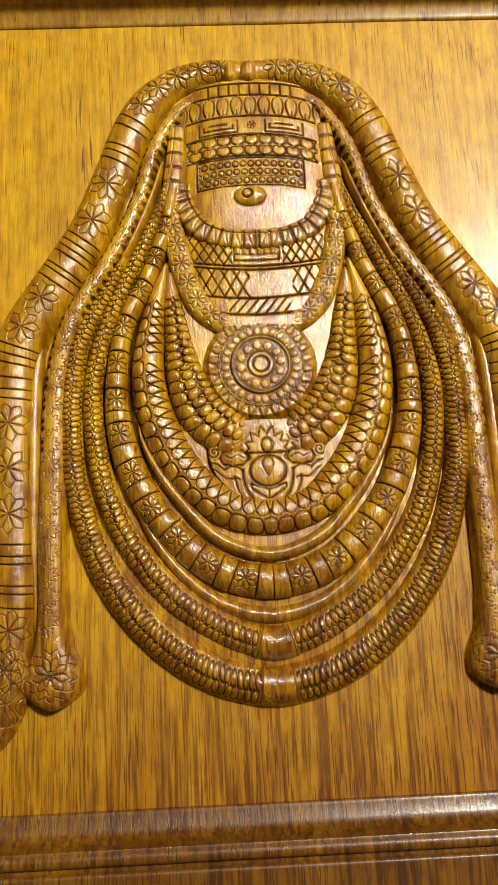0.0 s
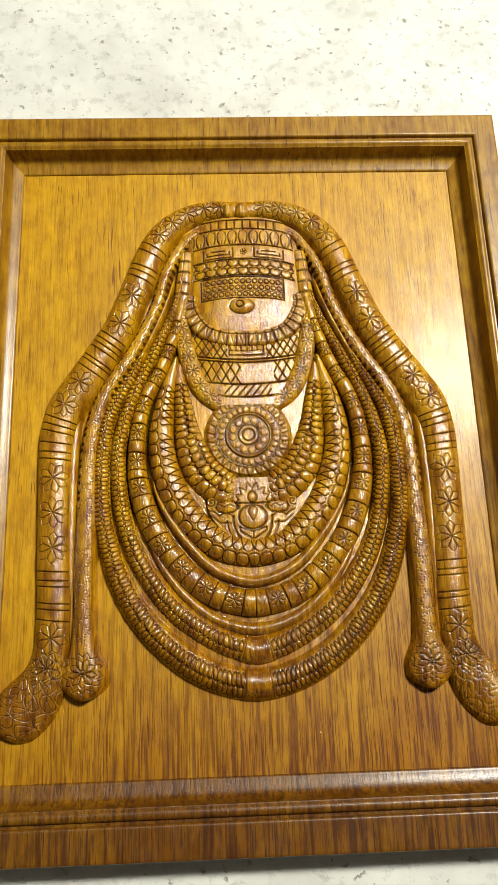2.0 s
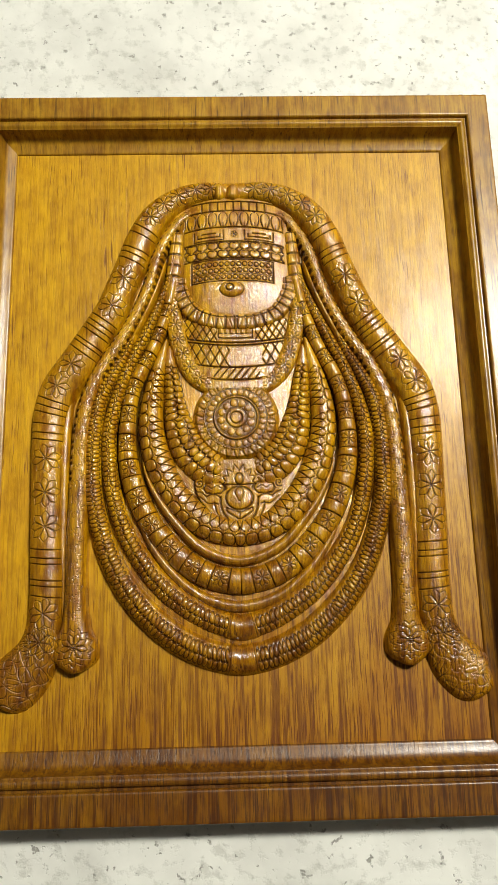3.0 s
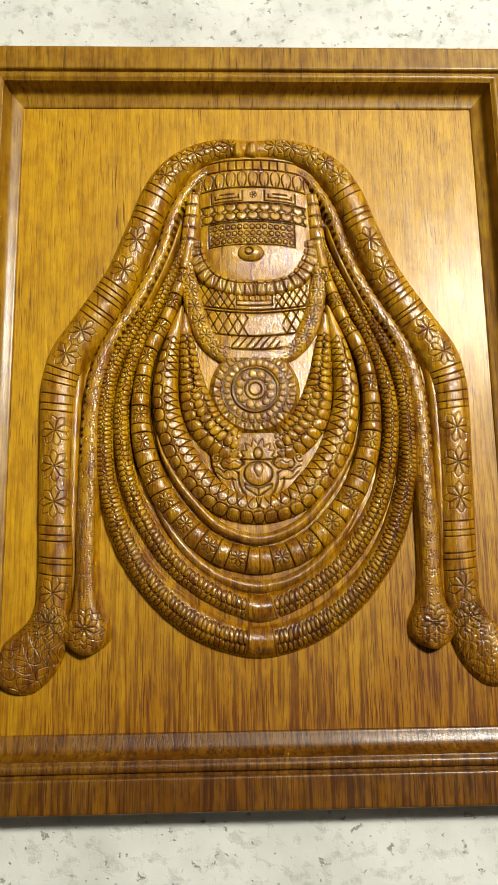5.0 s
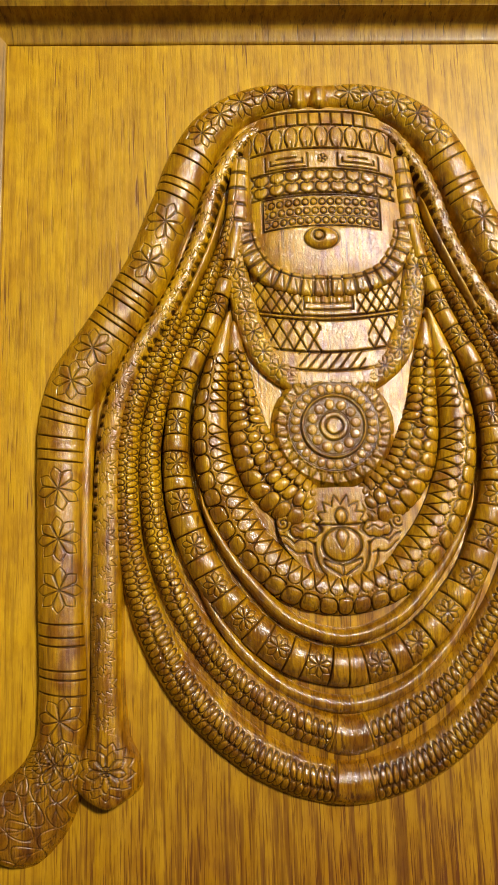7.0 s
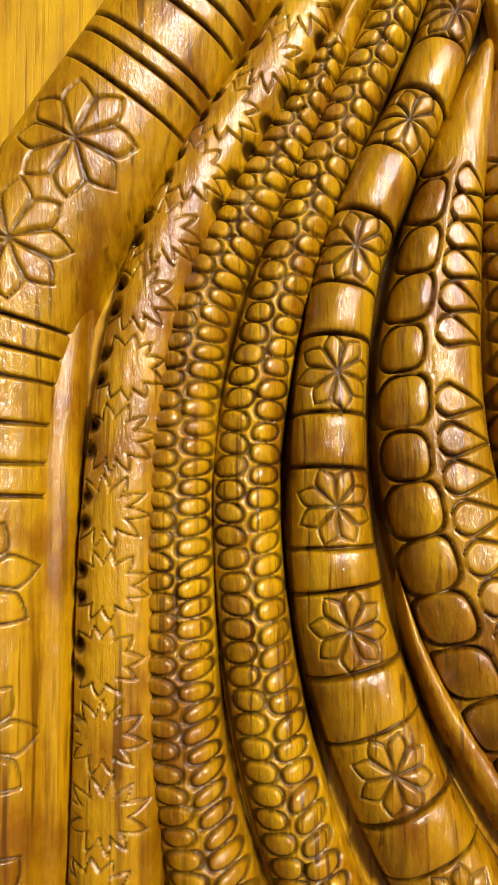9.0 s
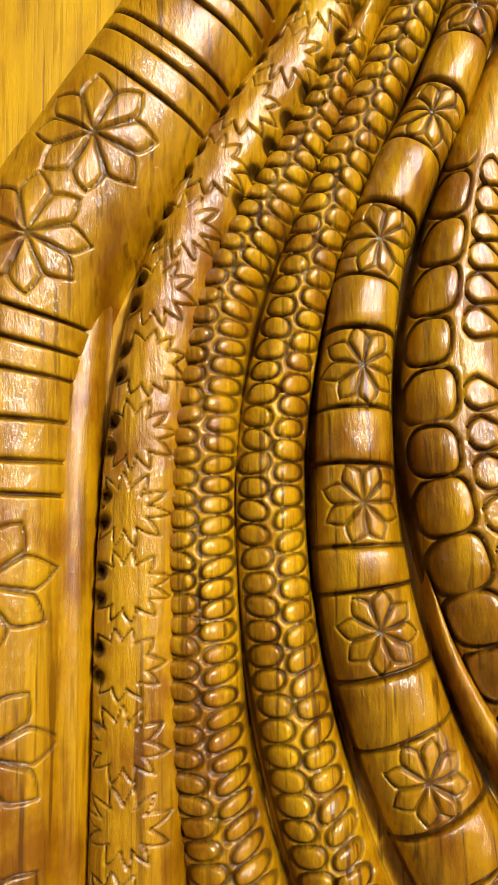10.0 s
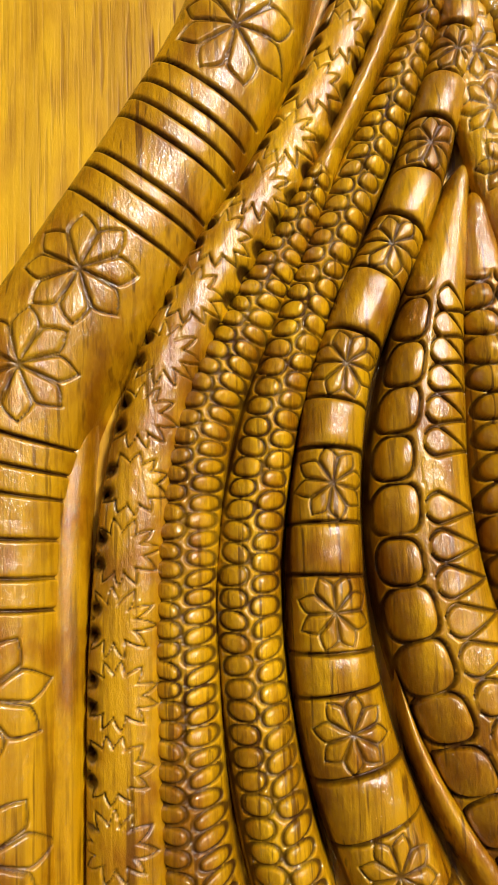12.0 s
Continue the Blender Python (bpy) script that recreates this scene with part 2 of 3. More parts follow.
def rail(side):
    ends = {"top": (("left", "top"), ("right", "top")), "bottom": (("right", "bottom"), ("left", "bottom")),
            "right": (("right", "top"), ("right", "bottom")), "left": (("left", "bottom"), ("left", "top"))}[side]
    rows, steps = [], 40
    for k in range(steps + 1):
        w = k / steps
        row = []
        for d, z in PROFILE:
            ab = []
            for h, v in ends:
                ab.append(((EDGE_X + d * RATIO[h]) * (-1 if h == "left" else 1),
                           (EDGE_TOP + d * RATIO["top"]) if v == "top" else (EDGE_BOTTOM - d * RATIO["bottom"])))
            row.append((ab[0][0] * (1 - w) + ab[1][0] * w, ab[0][1] * (1 - w) + ab[1][1] * w, z))
        rows.append(row)
    v = np.array(rows).reshape(-1, 3) * MM
    ob = mesh_from_arrays("frame_rail", v, grid_faces(steps + 1, len(PROFILE), True), RIM, panel, "moulded teak frame rail")
    ob.data.set_sharp_from_angle(angle=radians(42))


for side in ("top", "bottom", "left", "right"):
    rail(side)


# ---- carved strands: a ribbon of relief along a curve ----
def curve(points, step):
    """Smooth curve through (x, y, half width): positions, normals, half widths and lengths, one row a step."""
    p = np.array(points, float)
    t = np.concatenate([[0], np.cumsum(np.hypot(*np.diff(p[:, :2], axis=0).T))])
    m = np.gradient(p, t, axis=0)
    fine = np.arange(0, t[-1], 0.25)
    k = np.clip(np.searchsorted(t, fine, "right") - 1, 0, len(t) - 2)
    h = (t[k + 1] - t[k])[:, None]
    u = ((fine - t[k])[:, None]) / h
    q = (2 * u**3 - 3 * u**2 + 1) * p[k] + (u**3 - 2 * u**2 + u) * h * m[k] + (3 * u**2 - 2 * u**3) * p[k + 1] + (u**3 - u**2) * h * m[k + 1]
    s = np.concatenate([[0], np.cumsum(np.hypot(*np.diff(q[:, :2], axis=0).T))])
    want = np.arange(0, s[-1], step)
    c = np.stack([np.interp(want, s, q[:, i]) for i in range(3)], 1)
    d = np.gradient(c[:, :2], axis=0)
    d /= np.hypot(d[:, 0], d[:, 1])[:, None] + 1e-9
    return c[:, :2], np.stack([-d[:, 1], d[:, 0]], 1), c[:, 2], want


def along(points, places):
    """How far along the curve each place lies."""
    c, _, _, s = curve(points, 0.25)
    return [s[np.argmin(np.hypot(c[:, 0] - x, c[:, 1] - y))] for x, y in places]


CUTS = [1.0]      # set to 0 to get a surface without its cut lines


def cut(d, width, depth):
    return -0.66 * depth * CUTS[0] * np.exp(-((d / width) ** 2))


def with_stain_shade(make, least=0.22, span=0.42):
    """A relief and its dark share: stained cut lines, plus shade painted at strand joints."""
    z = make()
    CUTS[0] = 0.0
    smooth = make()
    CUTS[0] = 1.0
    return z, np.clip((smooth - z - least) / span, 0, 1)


def flower(s, q, s0, q0, radius, petals=8, depth=1.6, line=0.28, turn=0.0, puff=0.12):
    x, y = s - s0, q - q0
    r, a = np.hypot(x, y), np.arctan2(y, x) + turn
    step = 2 * np.pi / petals
    f = (a + step / 2) % step - step / 2
    l, t = r * np.cos(f), np.abs(r * np.sin(f))
    rel = np.clip(l / radius, 0, 1)
    h = np.minimum(radius * math.tan(step / 2) * 0.62 * np.sin(np.pi * rel**1.4) ** 0.95, 0.88 * l * math.tan(step / 2))
    near = r < radius * 1.15
    edge = np.where(l > radius, np.hypot(t, l - radius), np.abs(t - h))
    inside = (t < h) & (l < radius)
    return near * (cut(edge, line, depth) + np.where(inside, puff * (1 - (t / (h + 1e-6)) ** 2), 0))


def strand(name, points, crest, pattern=None, base=19.0, power=2.2, step=0.45, across=56, cap0=0.0, cap1=0.0, mirror=False, label="", lean=0.0, mat=None, ground=None, foot=False):
    c, n, hw, s = curve(points, step)
    total = s[-1]
    grow = np.ones(len(s))
    if cap0:
        grow *= np.sqrt(np.clip(1 - (1 - np.clip(s / cap0, 0, 1)) ** 2, 0.0004, 1))
    if cap1:
        grow *= np.sqrt(np.clip(1 - (1 - np.clip((total - s) / cap1, 0, 1)) ** 2, 0.0004, 1))
    v = np.sin(np.linspace(-np.pi / 2, np.pi / 2, across)) * 0.5 + np.linspace(-1, 1, across) * 0.5
    S, V = np.meshgrid(s, v, indexing="ij")
    W = (hw * grow)[:, None] * np.ones_like(V)
    if foot:
        V = V * 1.17
    Q = V * W
    round_ = np.clip(1 - np.abs(V) ** power, 0, 1) ** (1 / power)
    if foot:
        round_ = np.maximum(round_, 0.24 * (1 - np.clip((np.abs(V) - 0.97) / 0.20, 0, 1)) ** 2 * (np.abs(V) > 0.93))
    top = (np.interp(s, np.linspace(0, total, len(crest)), crest) if isinstance(crest, (list, tuple)) else np.full(len(s), float(crest)))
    Z = base + (top - base)[:, None] * round_ * (0.55 + 0.45 * grow[:, None]) + lean * Q
    stain_shade = np.zeros_like(Z)
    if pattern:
        relief, stain_shade = with_stain_shade(lambda: pattern(S, Q, W, total), 0.12 if mirror else 0.22, 0.32 if mirror else 0.42)
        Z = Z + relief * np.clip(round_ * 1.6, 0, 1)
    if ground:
        stain_shade = np.maximum(stain_shade, ground(S, V, total))
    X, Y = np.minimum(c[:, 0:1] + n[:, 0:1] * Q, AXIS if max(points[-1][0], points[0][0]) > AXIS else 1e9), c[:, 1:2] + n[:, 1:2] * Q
    if mirror:
        X = 2 * AXIS - X
    verts = np.stack([X, Y, Z], -1).reshape(-1, 3) * MM
    return mesh_from_arrays(name, verts, grid_faces(len(s), across, flip=not mirror), mat or CARVED, panel, label, stain_shade)


def both(name, points, crest, pattern=None, near=0.27, far=0.5, n_near=88, n_far=48, **more):
    return [strand(name, points, crest, pattern, step=near, across=n_near, mirror=False, **more),
            strand(name, points, crest, pattern, step=far, across=n_far, mirror=True, **more)]


# one bead: a dome with its skirt sunk into the strand
def dome_data(name, around=14, rings=5):
    verts, faces = [(0, 0, 1.0)], []
    for i in range(1, rings + 1):
        a = i / rings * radians(105)
        for k in range(around):
            b = 2 * math.pi * k / around
            ra, za = math.sin(a) ** 0.52, math.copysign(abs(math.cos(a)) ** 0.52, math.cos(a))
            verts.append((ra * math.cos(b), ra * math.sin(b), za))
    for k in range(around):
        faces.append((0, 1 + k, 1 + (k + 1) % around))
    for i in range(rings - 1):
        for k in range(around):
            a, b = 1 + i * around, 1 + (i + 1) * around
            faces.append((a + k, b + k, b + (k + 1) % around, a + (k + 1) % around))
    return verts, faces


DOME_V, DOME_F = dome_data("bead")
bead_mesh = bpy.data.meshes.new("bead")
bead_mesh.from_pydata(DOME_V, [], DOME_F)
bead_mesh.materials.append(CARVED)
bead_mesh.shade_smooth()


def bead_matrix(x, y, z, angle, tilt, a, b, h):
    return pose(x * MM, y * MM, z * MM, 0, 0, math.degrees(angle)) @ pose(0, 0, 0, 0, math.degrees(tilt), 0) @ Matrix.Diagonal((a * MM, b * MM, h * MM, 1))


def bead_at(parent, x, y, z, angle, a, b, h, tilt=0.0):
    ob = new("bead", bead_mesh)
    ob.parent = parent
    ob.matrix_basis = bead_matrix(x, y, z, angle, tilt, a, b, h)


# outer strand, flowers between bands of grooves, ending in a leaf
S1 = [(5, 163.5, 8.5), (0, 163.5, 8.5), (-25, 163, 9.5), (-42, 157, 10.5), (-58, 144, 11.5), (-68, 127, 12), (-75, 108, 12), (-82, 90, 12), (-91, 67, 12.5), (-103, 46, 13),
      (-117, 23, 14), (-127.5, 6, 14), (-133, -14, 13), (-134, -34, 12.5), (-134, -57, 12), (-133, -102, 12), (-132, -146, 12), (-133, -163, 12),
      (-137, -180, 15), (-146, -194, 18), (-157, -204, 17), (-167, -209, 12)]
S1_FLOWERS = along(S1, [(-15, 163), (-27, 162.5), (-40, 157.5), (-51, 150), (-60, 139), (-82, 91), (-91, 69), (-118, 24), (-127, 7), (-134, -47), (-134, -71), (-133, -95), (-132, -154), (-134, -173)])
S1_LINES = along(S1, [(-64, 129), (-67, 124), (-72, 113), (-74, 109), (-76, 104), (-91, 54), (-94, 50), (-96.5, 47), (-98.5, 43.5), (-102.5, 36.5), (-104.5, 34), (-108, 29.5),
                      (-130, -5), (-131, -10), (-132, -14.5), (-133, -22), (-133, -28.5), (-134, -33.5), (-132, -111), (-132, -117), (-132, -121), (-132, -132), (-132, -136), (-132, -143)])


def pattern_outer(s, q, w, total):
    z = np.zeros_like(s)
    for i, c in enumerate(S1_FLOWERS):
        c = c + (1.0 if 4 < i < 9 else 0.0)
        z += flower(s, q, c, 1.0 if i in (5, 6) else -0.6 if i in (7, 8) else 0.0, 8.2 if i < 5 else (9.8 if i in (7, 8) else 10.6), petals=8, line=0.27, depth=1.25, turn=0.2 + i * 0.13, puff=0.06)
    for c in S1_LINES:
        z += cut(s - c - 0.10 * q + q * q * 0.008, 0.34, 2.0) * (np.abs(q) < w * 0.92)
    end = s - (total - 62)
    leaf = np.clip(end / 10, 0, 1)
    fan, reach = np.arctan2(q, end + 12), np.hypot(q, end + 12)
    fan = fan + 0.06 * np.sin(reach * 0.22)
    rib = ((fan + 3) / 0.24 % 1 - 0.5) * 0.24 * reach
    lobe = (reach * 0.11 + np.floor((fan + 3) / 0.24) * 0.37) % 1
    side = np.abs(rib) - 0.115 * reach * np.sin(np.pi * lobe) ** 0.7
    z += leaf * (end > 2) * (cut(rib, 0.26, 1.0) + cut(side, 0.28, 1.5) + cut((np.abs(rib) - (lobe - 0.3) * 5) * 0.8, 0.24, 0.9) * (np.abs(rib) < 2.4))
    return z


both("outer_strand", S1, [30, 31, 32, 32.5, 32.5, 32, 31.5, 31, 31, 30.5, 29], pattern_outer, near=0.23, far=0.36, n_near=116, n_far=72, cap1=16, foot=True, label="thick strand carved with flowers and ring grooves, leaf tip")

# star strand with a knob at its end
S2 = [(-18, 150, 3), (-37, 141, 5), (-48, 127, 5.5), (-56, 110, 5.6), (-62.5, 86, 5.8), (-71, 65, 6.0), (-83, 42, 6.4), (-96, 22, 6.6), (-105, 2, 6.8), (-109.2, -18, 7), (-111, -38, 7.2),
      (-111.5, -76, 7.6), (-112, -113, 8), (-111.5, -150, 8.4), (-111.4, -164, 10.5), (-111.4, -174, 15), (-111.4, -184, 15.5), (-111.4, -194, 12)]


S2_AT = along(S2, [(-113, -25)])[0]


def pattern_star(s, q, w, total):
    turn = (s - S2_AT) / 11.3 + 0.5
    k = np.floor(turn)
    c = (turn - k - 0.5) * 11.3
    y = q + 1.7 + 0.5 * np.sin(k * 2.3)
    r, a = np.hypot(c, y * 0.82), np.arctan2(y, c)
    spread = 1.15 + 0.25 * np.sin(k * 1.7)
    edge = 4.3 + spread * (np.abs(((a * 11 / (2 * np.pi) + k * 0.37 + 0.08 * np.sin(a * 3 + k)) % 1) - 0.5) * 4 - 1)
    body = np.clip((total - 32 - s) / 6, 0, 1)
    z = body * (np.where(r < edge, 0.22, 0.0) + cut(r - edge, 0.24, 1.25))
    for shift in (-2.1, 2.0):
        z += body * np.clip((S2_AT + 45 - s) / 8, 0, 1) * cut(np.hypot(c - shift, q + w * 0.78), 1.0, 4.5)
    z += np.clip((S2_AT - 38 - s) / 4, 0, 1) * cut(np.hypot((c + 5.65) % 5.65 - 2.8, q - w * 0.80), 1.15, 5.0)
    # engraved flower and zigzag rim on the knob
    e = s - (total - 17)
    kr, ka = np.hypot(e, q), np.arctan2(q, e)
    rim = 11.5 + 1.4 * (np.abs(((ka * 13 / (2 * np.pi)) % 1) - 0.5) * 4 - 1)
    knob = np.clip((s - total + 34) / 5, 0, 1)
    z += knob * (flower(e, q, 0, 0, 9.2, petals=9, depth=1.4, line=0.28, puff=0.3) + cut(kr - rim, 0.28, 1.4) + cut(kr - 2.2, 0.26, 1.2))
    return z


both("star_strand", S2, [27, 29, 29.5, 29.5, 29.5, 30, 31], pattern_star, near=0.22, far=0.36, n_near=80, n_far=52, cap1=12, power=2.4, foot=True, label="strand carved with stars and drilled holes, round knob at its end")

# smooth ridge between the two
SR = [(-100, 46, 2), (-112, 24, 3), (-118.5, 4, 3.6), (-121.5, -18, 4.2), (-122.5, -50, 4.2), (-122.5, -90, 4.2), (-122, -130, 4), (-121, -160, 3)]
both("smooth_ridge", SR, [24, 25, 25.5, 25.5, 25, 23], None, near=1.0, far=1.2, n_near=20, n_far=16, cap0=20, cap1=14)

both("smooth_ridge", [(-50, 106, 1.5), (-55.5, 86, 2.2), (-63.2, 66, 2.4), (-72, 48, 2.2), (-78, 38, 1.2)], [28, 30, 30.5, 30, 27], None, near=0.8, far=1.0, n_near=20, n_far=16, cap0=10, cap1=10)

# two bead ropes
S3 = [(-70, 54, 1.5), (-73, 46, 2.8), (-76, 40, 3.8), (-79.8, 32, 4.8), (-88, 17, 5.8), (-97.6, -3, 6.6), (-101.5, -26, 7), (-102, -50, 7.2), (-101, -73, 7.6), (-96, -95, 8.2),
      (-87.5, -119, 8.9), (-75, -140.5, 9.6), (-58, -159.5, 10.2), (-40.5, -173, 10.6), (-20, -182.5, 10.8), (1.5, -186.5, 10.8), (5, -186.5, 10.8)]
S4 = [(-43.5, 108, 2.6), (-49, 86, 3.8), (-56.5, 66, 4.8), (-66, 45, 5.4), (-78.6, 17, 5.8), (-86.8, -7, 6.2), (-90.8, -30, 6.6), (-89.8, -54, 6.8), (-85.8, -77, 7.2), (-78.4, -99, 7.8),
      (-66, -120, 8.5), (-50, -139, 9.2), (-31.5, -153, 9.6), (-14, -162, 9.8), (1.5, -166, 10), (5, -166, 10)]


def chance(k, seed):
    """An even random share for each whole number k."""
    v = np.sin(k * 12.9898 + seed * 78.233) * 43758.5453
    return v - np.floor(v)


def ovals(s, q, at, half, pitch, length, seed, skew=0.0, depth=1.25, puff=0.55, square=2.3):
    """A row of engraved ovals: at and half in mm across, length in mm along."""
    turn = (s + skew * (q - at)) / pitch + 0.13 * seed
    k = np.floor(turn)
    c = (turn - k - 0.5) * pitch + 0.30 * (chance(k, seed) - 0.5)
    grow = 0.90 + 0.16 * chance(k, seed + 1)
    y = q - at - 0.5 * (chance(k, seed + 2) - 0.5)
    lean = 0.35 * (chance(k, seed + 3) - 0.5)
    e = (np.abs((c + lean * y) / (length * grow)) ** square + np.abs(y / (half * grow)) ** square) ** (1 / square)
    near = np.abs(y) < half * 1.25 + 0.4
    return near * (cut((e - 1) * length, 0.27, depth) + np.where(e < 1, puff * (1 - e**2), -0.12))


def rope(pitch, seed):
    def pattern(s, q, w, total):
        f = np.clip((total - 150 - s) / -75, 0, 1)
        start, end = np.clip((s - 12) / 2, 0, 1), np.clip((total - 12 - s) / 1.0, 0, 1)
        z = ovals(s, q, w * (-0.40 - 0.20 * f), w * (0.35 - 0.07 * f), pitch, pitch * 0.47, seed, -0.06, puff=0.3)
        z = z + ovals(s, q, w * (0.38 - 0.32 * f), w * (0.36 + 0.02 * f), pitch, pitch * 0.46, seed + 5, 0.14, puff=0.3)
        # Edge cuts also paint the shade between ropes into the stained colour.
        z = z - 1.5 * np.clip((q / w - 0.76) / 0.12, 0, 1) * (1 - f) + cut(q - w * 0.88, 0.4, 1.2) * (1 - f) + cut(q + w * 0.86, 0.4, 1.2) * (1 - f)
        return start * end * z + (1 - end) * 0.5 + cut(s - total + 11.5, 0.35, 0.8) + np.minimum(0.25 * np.sin(s * 0.37 + seed), 0.1)
    return pattern


for pts, z, pitch, seed in ((S3, 29.7, 3.15, 1), (S4, 29.8, 3.55, 2)):
    both("bead_rope", pts, [z - 1.5, z, z, z, z, z + 0.5], rope(pitch, seed), near=0.22, far=0.32, n_near=84, n_far=60, power=1.9, foot=pts is S3, label="rope engraved with rows of small oval beads")

# strand of plain tiles and flower tiles
S5 = [(-44.5, 88, 4.2), (-48.6, 67, 4.8), (-54.0, 50, 5.2), (-60.2, 33, 5.5), (-67.8, 18, 5.9), (-73.6, 3, 6.0), (-76.8, -15, 6.4), (-77.6, -36, 7.2), (-75.4, -56, 8.1), (-69.6, -75, 8.6),
      (-60.8, -93, 8.9), (-48.6, -109, 9.2), (-34.7, -122.5, 9.6), (-19.4, -131, 9.8), (1.5, -135, 10), (5, -135, 10)]
S5_FLOWERS = along(S5, [(-55, 45), (-63.5, 26), (-73, 5), (-76, -15.5), (-77, -36.5), (-75, -55), (-70, -76), (-60.5, -95), (-48.5, -112)])
S5_FLOWERS = np.array([S5_FLOWERS[0] - 20] + S5_FLOWERS + [S5_FLOWERS[-1] + 20.8 * k for k in (1, 2, 3, 4)])


def nearest(s, centres):
    """How far s lies past the nearest of the centres, and which one it is."""
    k = np.searchsorted((centres[1:] + centres[:-1]) / 2, s)
    return s - centres[k], k


def pattern_tiles(s, q, w, total):
    c, k = nearest(s, S5_FLOWERS)
    half = np.interp(s, [0, 60, 90], [5.0, 5.4, 6.2])
    slant = c + 0.06 * q * np.sin(k * 2.1)
    plain_tile = np.abs(slant) > half
    z = cut(np.abs(slant) - half, 0.33, 2.2) * (np.abs(q) < w * 0.95)
    rest = 10.3 - half
    z += np.where(plain_tile, 0.55 * (1 - np.clip((10.3 - np.abs(c)) / rest, 0, 1) ** 4), -0.15)
    petals = flower(c * 6.0 / half, q, 0.2 * np.sin(k), 0.3 * np.cos(k * 1.3), 5.9, depth=1.1, line=0.26, puff=0.12, turn=0.39 + 0.15 * np.sin(k * 1.9))
    # The last cut darkens the strand's edges with painted shade.
    z += np.where(plain_tile, 0, petals) + cut(np.abs(q) - w * 0.93, 0.4, 1.2)
    z += np.where(plain_tile, 0, -0.5 * np.clip(np.hypot(c, q) / half - 0.85, 0, 0.6))
    return z


both("tile_strand", S5, [29, 31.2, 32.0, 32.0, 32, 32], pattern_tiles, near=0.22, far=0.36, power=2.35, label="strand of plain domed tiles and flower tiles by turns")

# smooth rims beside it
both("smooth_ridge", [(-67, -46, 0.8), (-64.3, -58, 1.7), (-55, -77, 3.2), (-42, -95, 4), (-25, -112, 4.4), (1.5, -121, 4.6), (5, -121, 4.6)], [27, 29, 30, 30.5], None, near=1.0, far=1.2, n_near=20, n_far=16, cap0=20)
both("smooth_ridge", [(-72, -84, 1.5), (-60, -109, 3), (-45, -129, 4), (-25, -145, 4.6), (1.5, -152, 5), (5, -152, 5)], [26, 28, 28.5, 28.5], None, near=1.0, far=1.2, n_near=20, n_far=16, cap0=20)

# pointed strand with a zigzag
S6 = [(-49.0, 43, 1.5), (-53.0, 28, 4.6), (-57.0, 12, 6.8), (-59.4, -2, 8.4), (-60.7, -15, 9.3), (-59.6, -34, 10.2), (-54.5, -52, 11.0), (-46.8, -69, 11.4), (-36.5, -83, 11.4), (-22, -95, 11.2), (1.5, -101, 11), (5, -101, 11)]
S6_FIRST = along(S6, [(-58, y) for y in (17, 12, 7, 2, -3.5, -9, -20, -26, -32, -38.5)])
S6_TEETH = np.array(S6_FIRST + [S6_FIRST[-1] + 6.4 * k for k in range(1, 7)] + [S6_FIRST[-1] + 38.4 + 7.3 * k for k in range(1, 16)])
S6_BEAD = along(S6, [(-58, -12)])[0]


def pattern_zigzag(s, q, w, total):
    c, k = nearest(s, S6_TEETH)
    p = np.interp(s, [0, 60, 95, 120], [5.0, 5.3, 6.3, 7.3])
    u = q / w
    mid, tip = 0.17, 0.84
    c = c - 0.20 * p * (u - mid) * (u > mid)
    h = np.where(u > mid, p * 0.48 * np.clip(1 - (u - mid) / (tip - mid), 0, 1), p * 0.48 * np.sqrt(np.clip(1 - ((u - mid) / 0.27) ** 2, 0, 1)))
    on = np.clip((s - 21) / 2, 0, 1) * (u > mid - 0.27) * (u < tip + 0.06) * (np.abs(c) < p * 0.75)
    beads = ovals(s - S6_BEAD + 4.05, q, -0.56 * w, 0.35 * w, 8.1, 3.95, 100, 0.0, 2.2, 0.8, 2.9) * np.clip((s - 24) / 4, 0, 1) * (u < mid - 0.2)
    # Edge lines put the joint's shade into the colour here too.
    beads = beads + cut(np.abs(u) - 0.96, 0.04, 1.3) * np.clip((s - 10) / 6, 0, 1)
    return on * (cut(np.abs(c) - h, 0.33, 2.0) + np.where(np.abs(c) < h, 0.3, 0)) + beads


both("zigzag_strand", S6, [29, 31.6, 32.4, 32.6, 32.5], pattern_zigzag, near=0.22, far=0.36, power=2.4, cap0=4, label="strand with round beads and a cut zigzag, pointed end")

# innermost strand, two rows of round beads
S7 = [(-47.5, 38, 1.5), (-47, 25, 4.5), (-45.6, 12, 6.4), (-43.8, -5, 8.2), (-40.5, -23, 11.0), (-33, -42, 13.6), (-17, -57, 13.6), (-6, -62, 10)]


def pattern_beads(s, q, w, total):
    f = (s / total > 0.50)
    on = np.clip((s - 16) / 2, 0, 1) * np.clip((total - 4 - s) / 2, 0, 1)
    upper = ovals(s, q, -0.42 * w, 0.50 * w, 5.0, 2.5, 3, -0.1, 1.7, 1.0) + ovals(s + 2.2, q, 0.50 * w, 0.40 * w, 4.7, 2.35, 4, 0.0, 1.7, 1.0)
    lower = ovals(s, q, -0.60 * w, 0.38 * w, 6.2, 3.1, 5, -0.1, 1.7, 1.0) + ovals(s + 2.8, q, 0.08 * w, 0.31 * w, 5.6, 2.8, 6, 0.0, 1.7, 1.0) + ovals(s, q, 0.68 * w, 0.29 * w, 5.2, 2.6, 7, 0.0, 1.7, 0.9)
    return on * np.where(f, lower, upper)


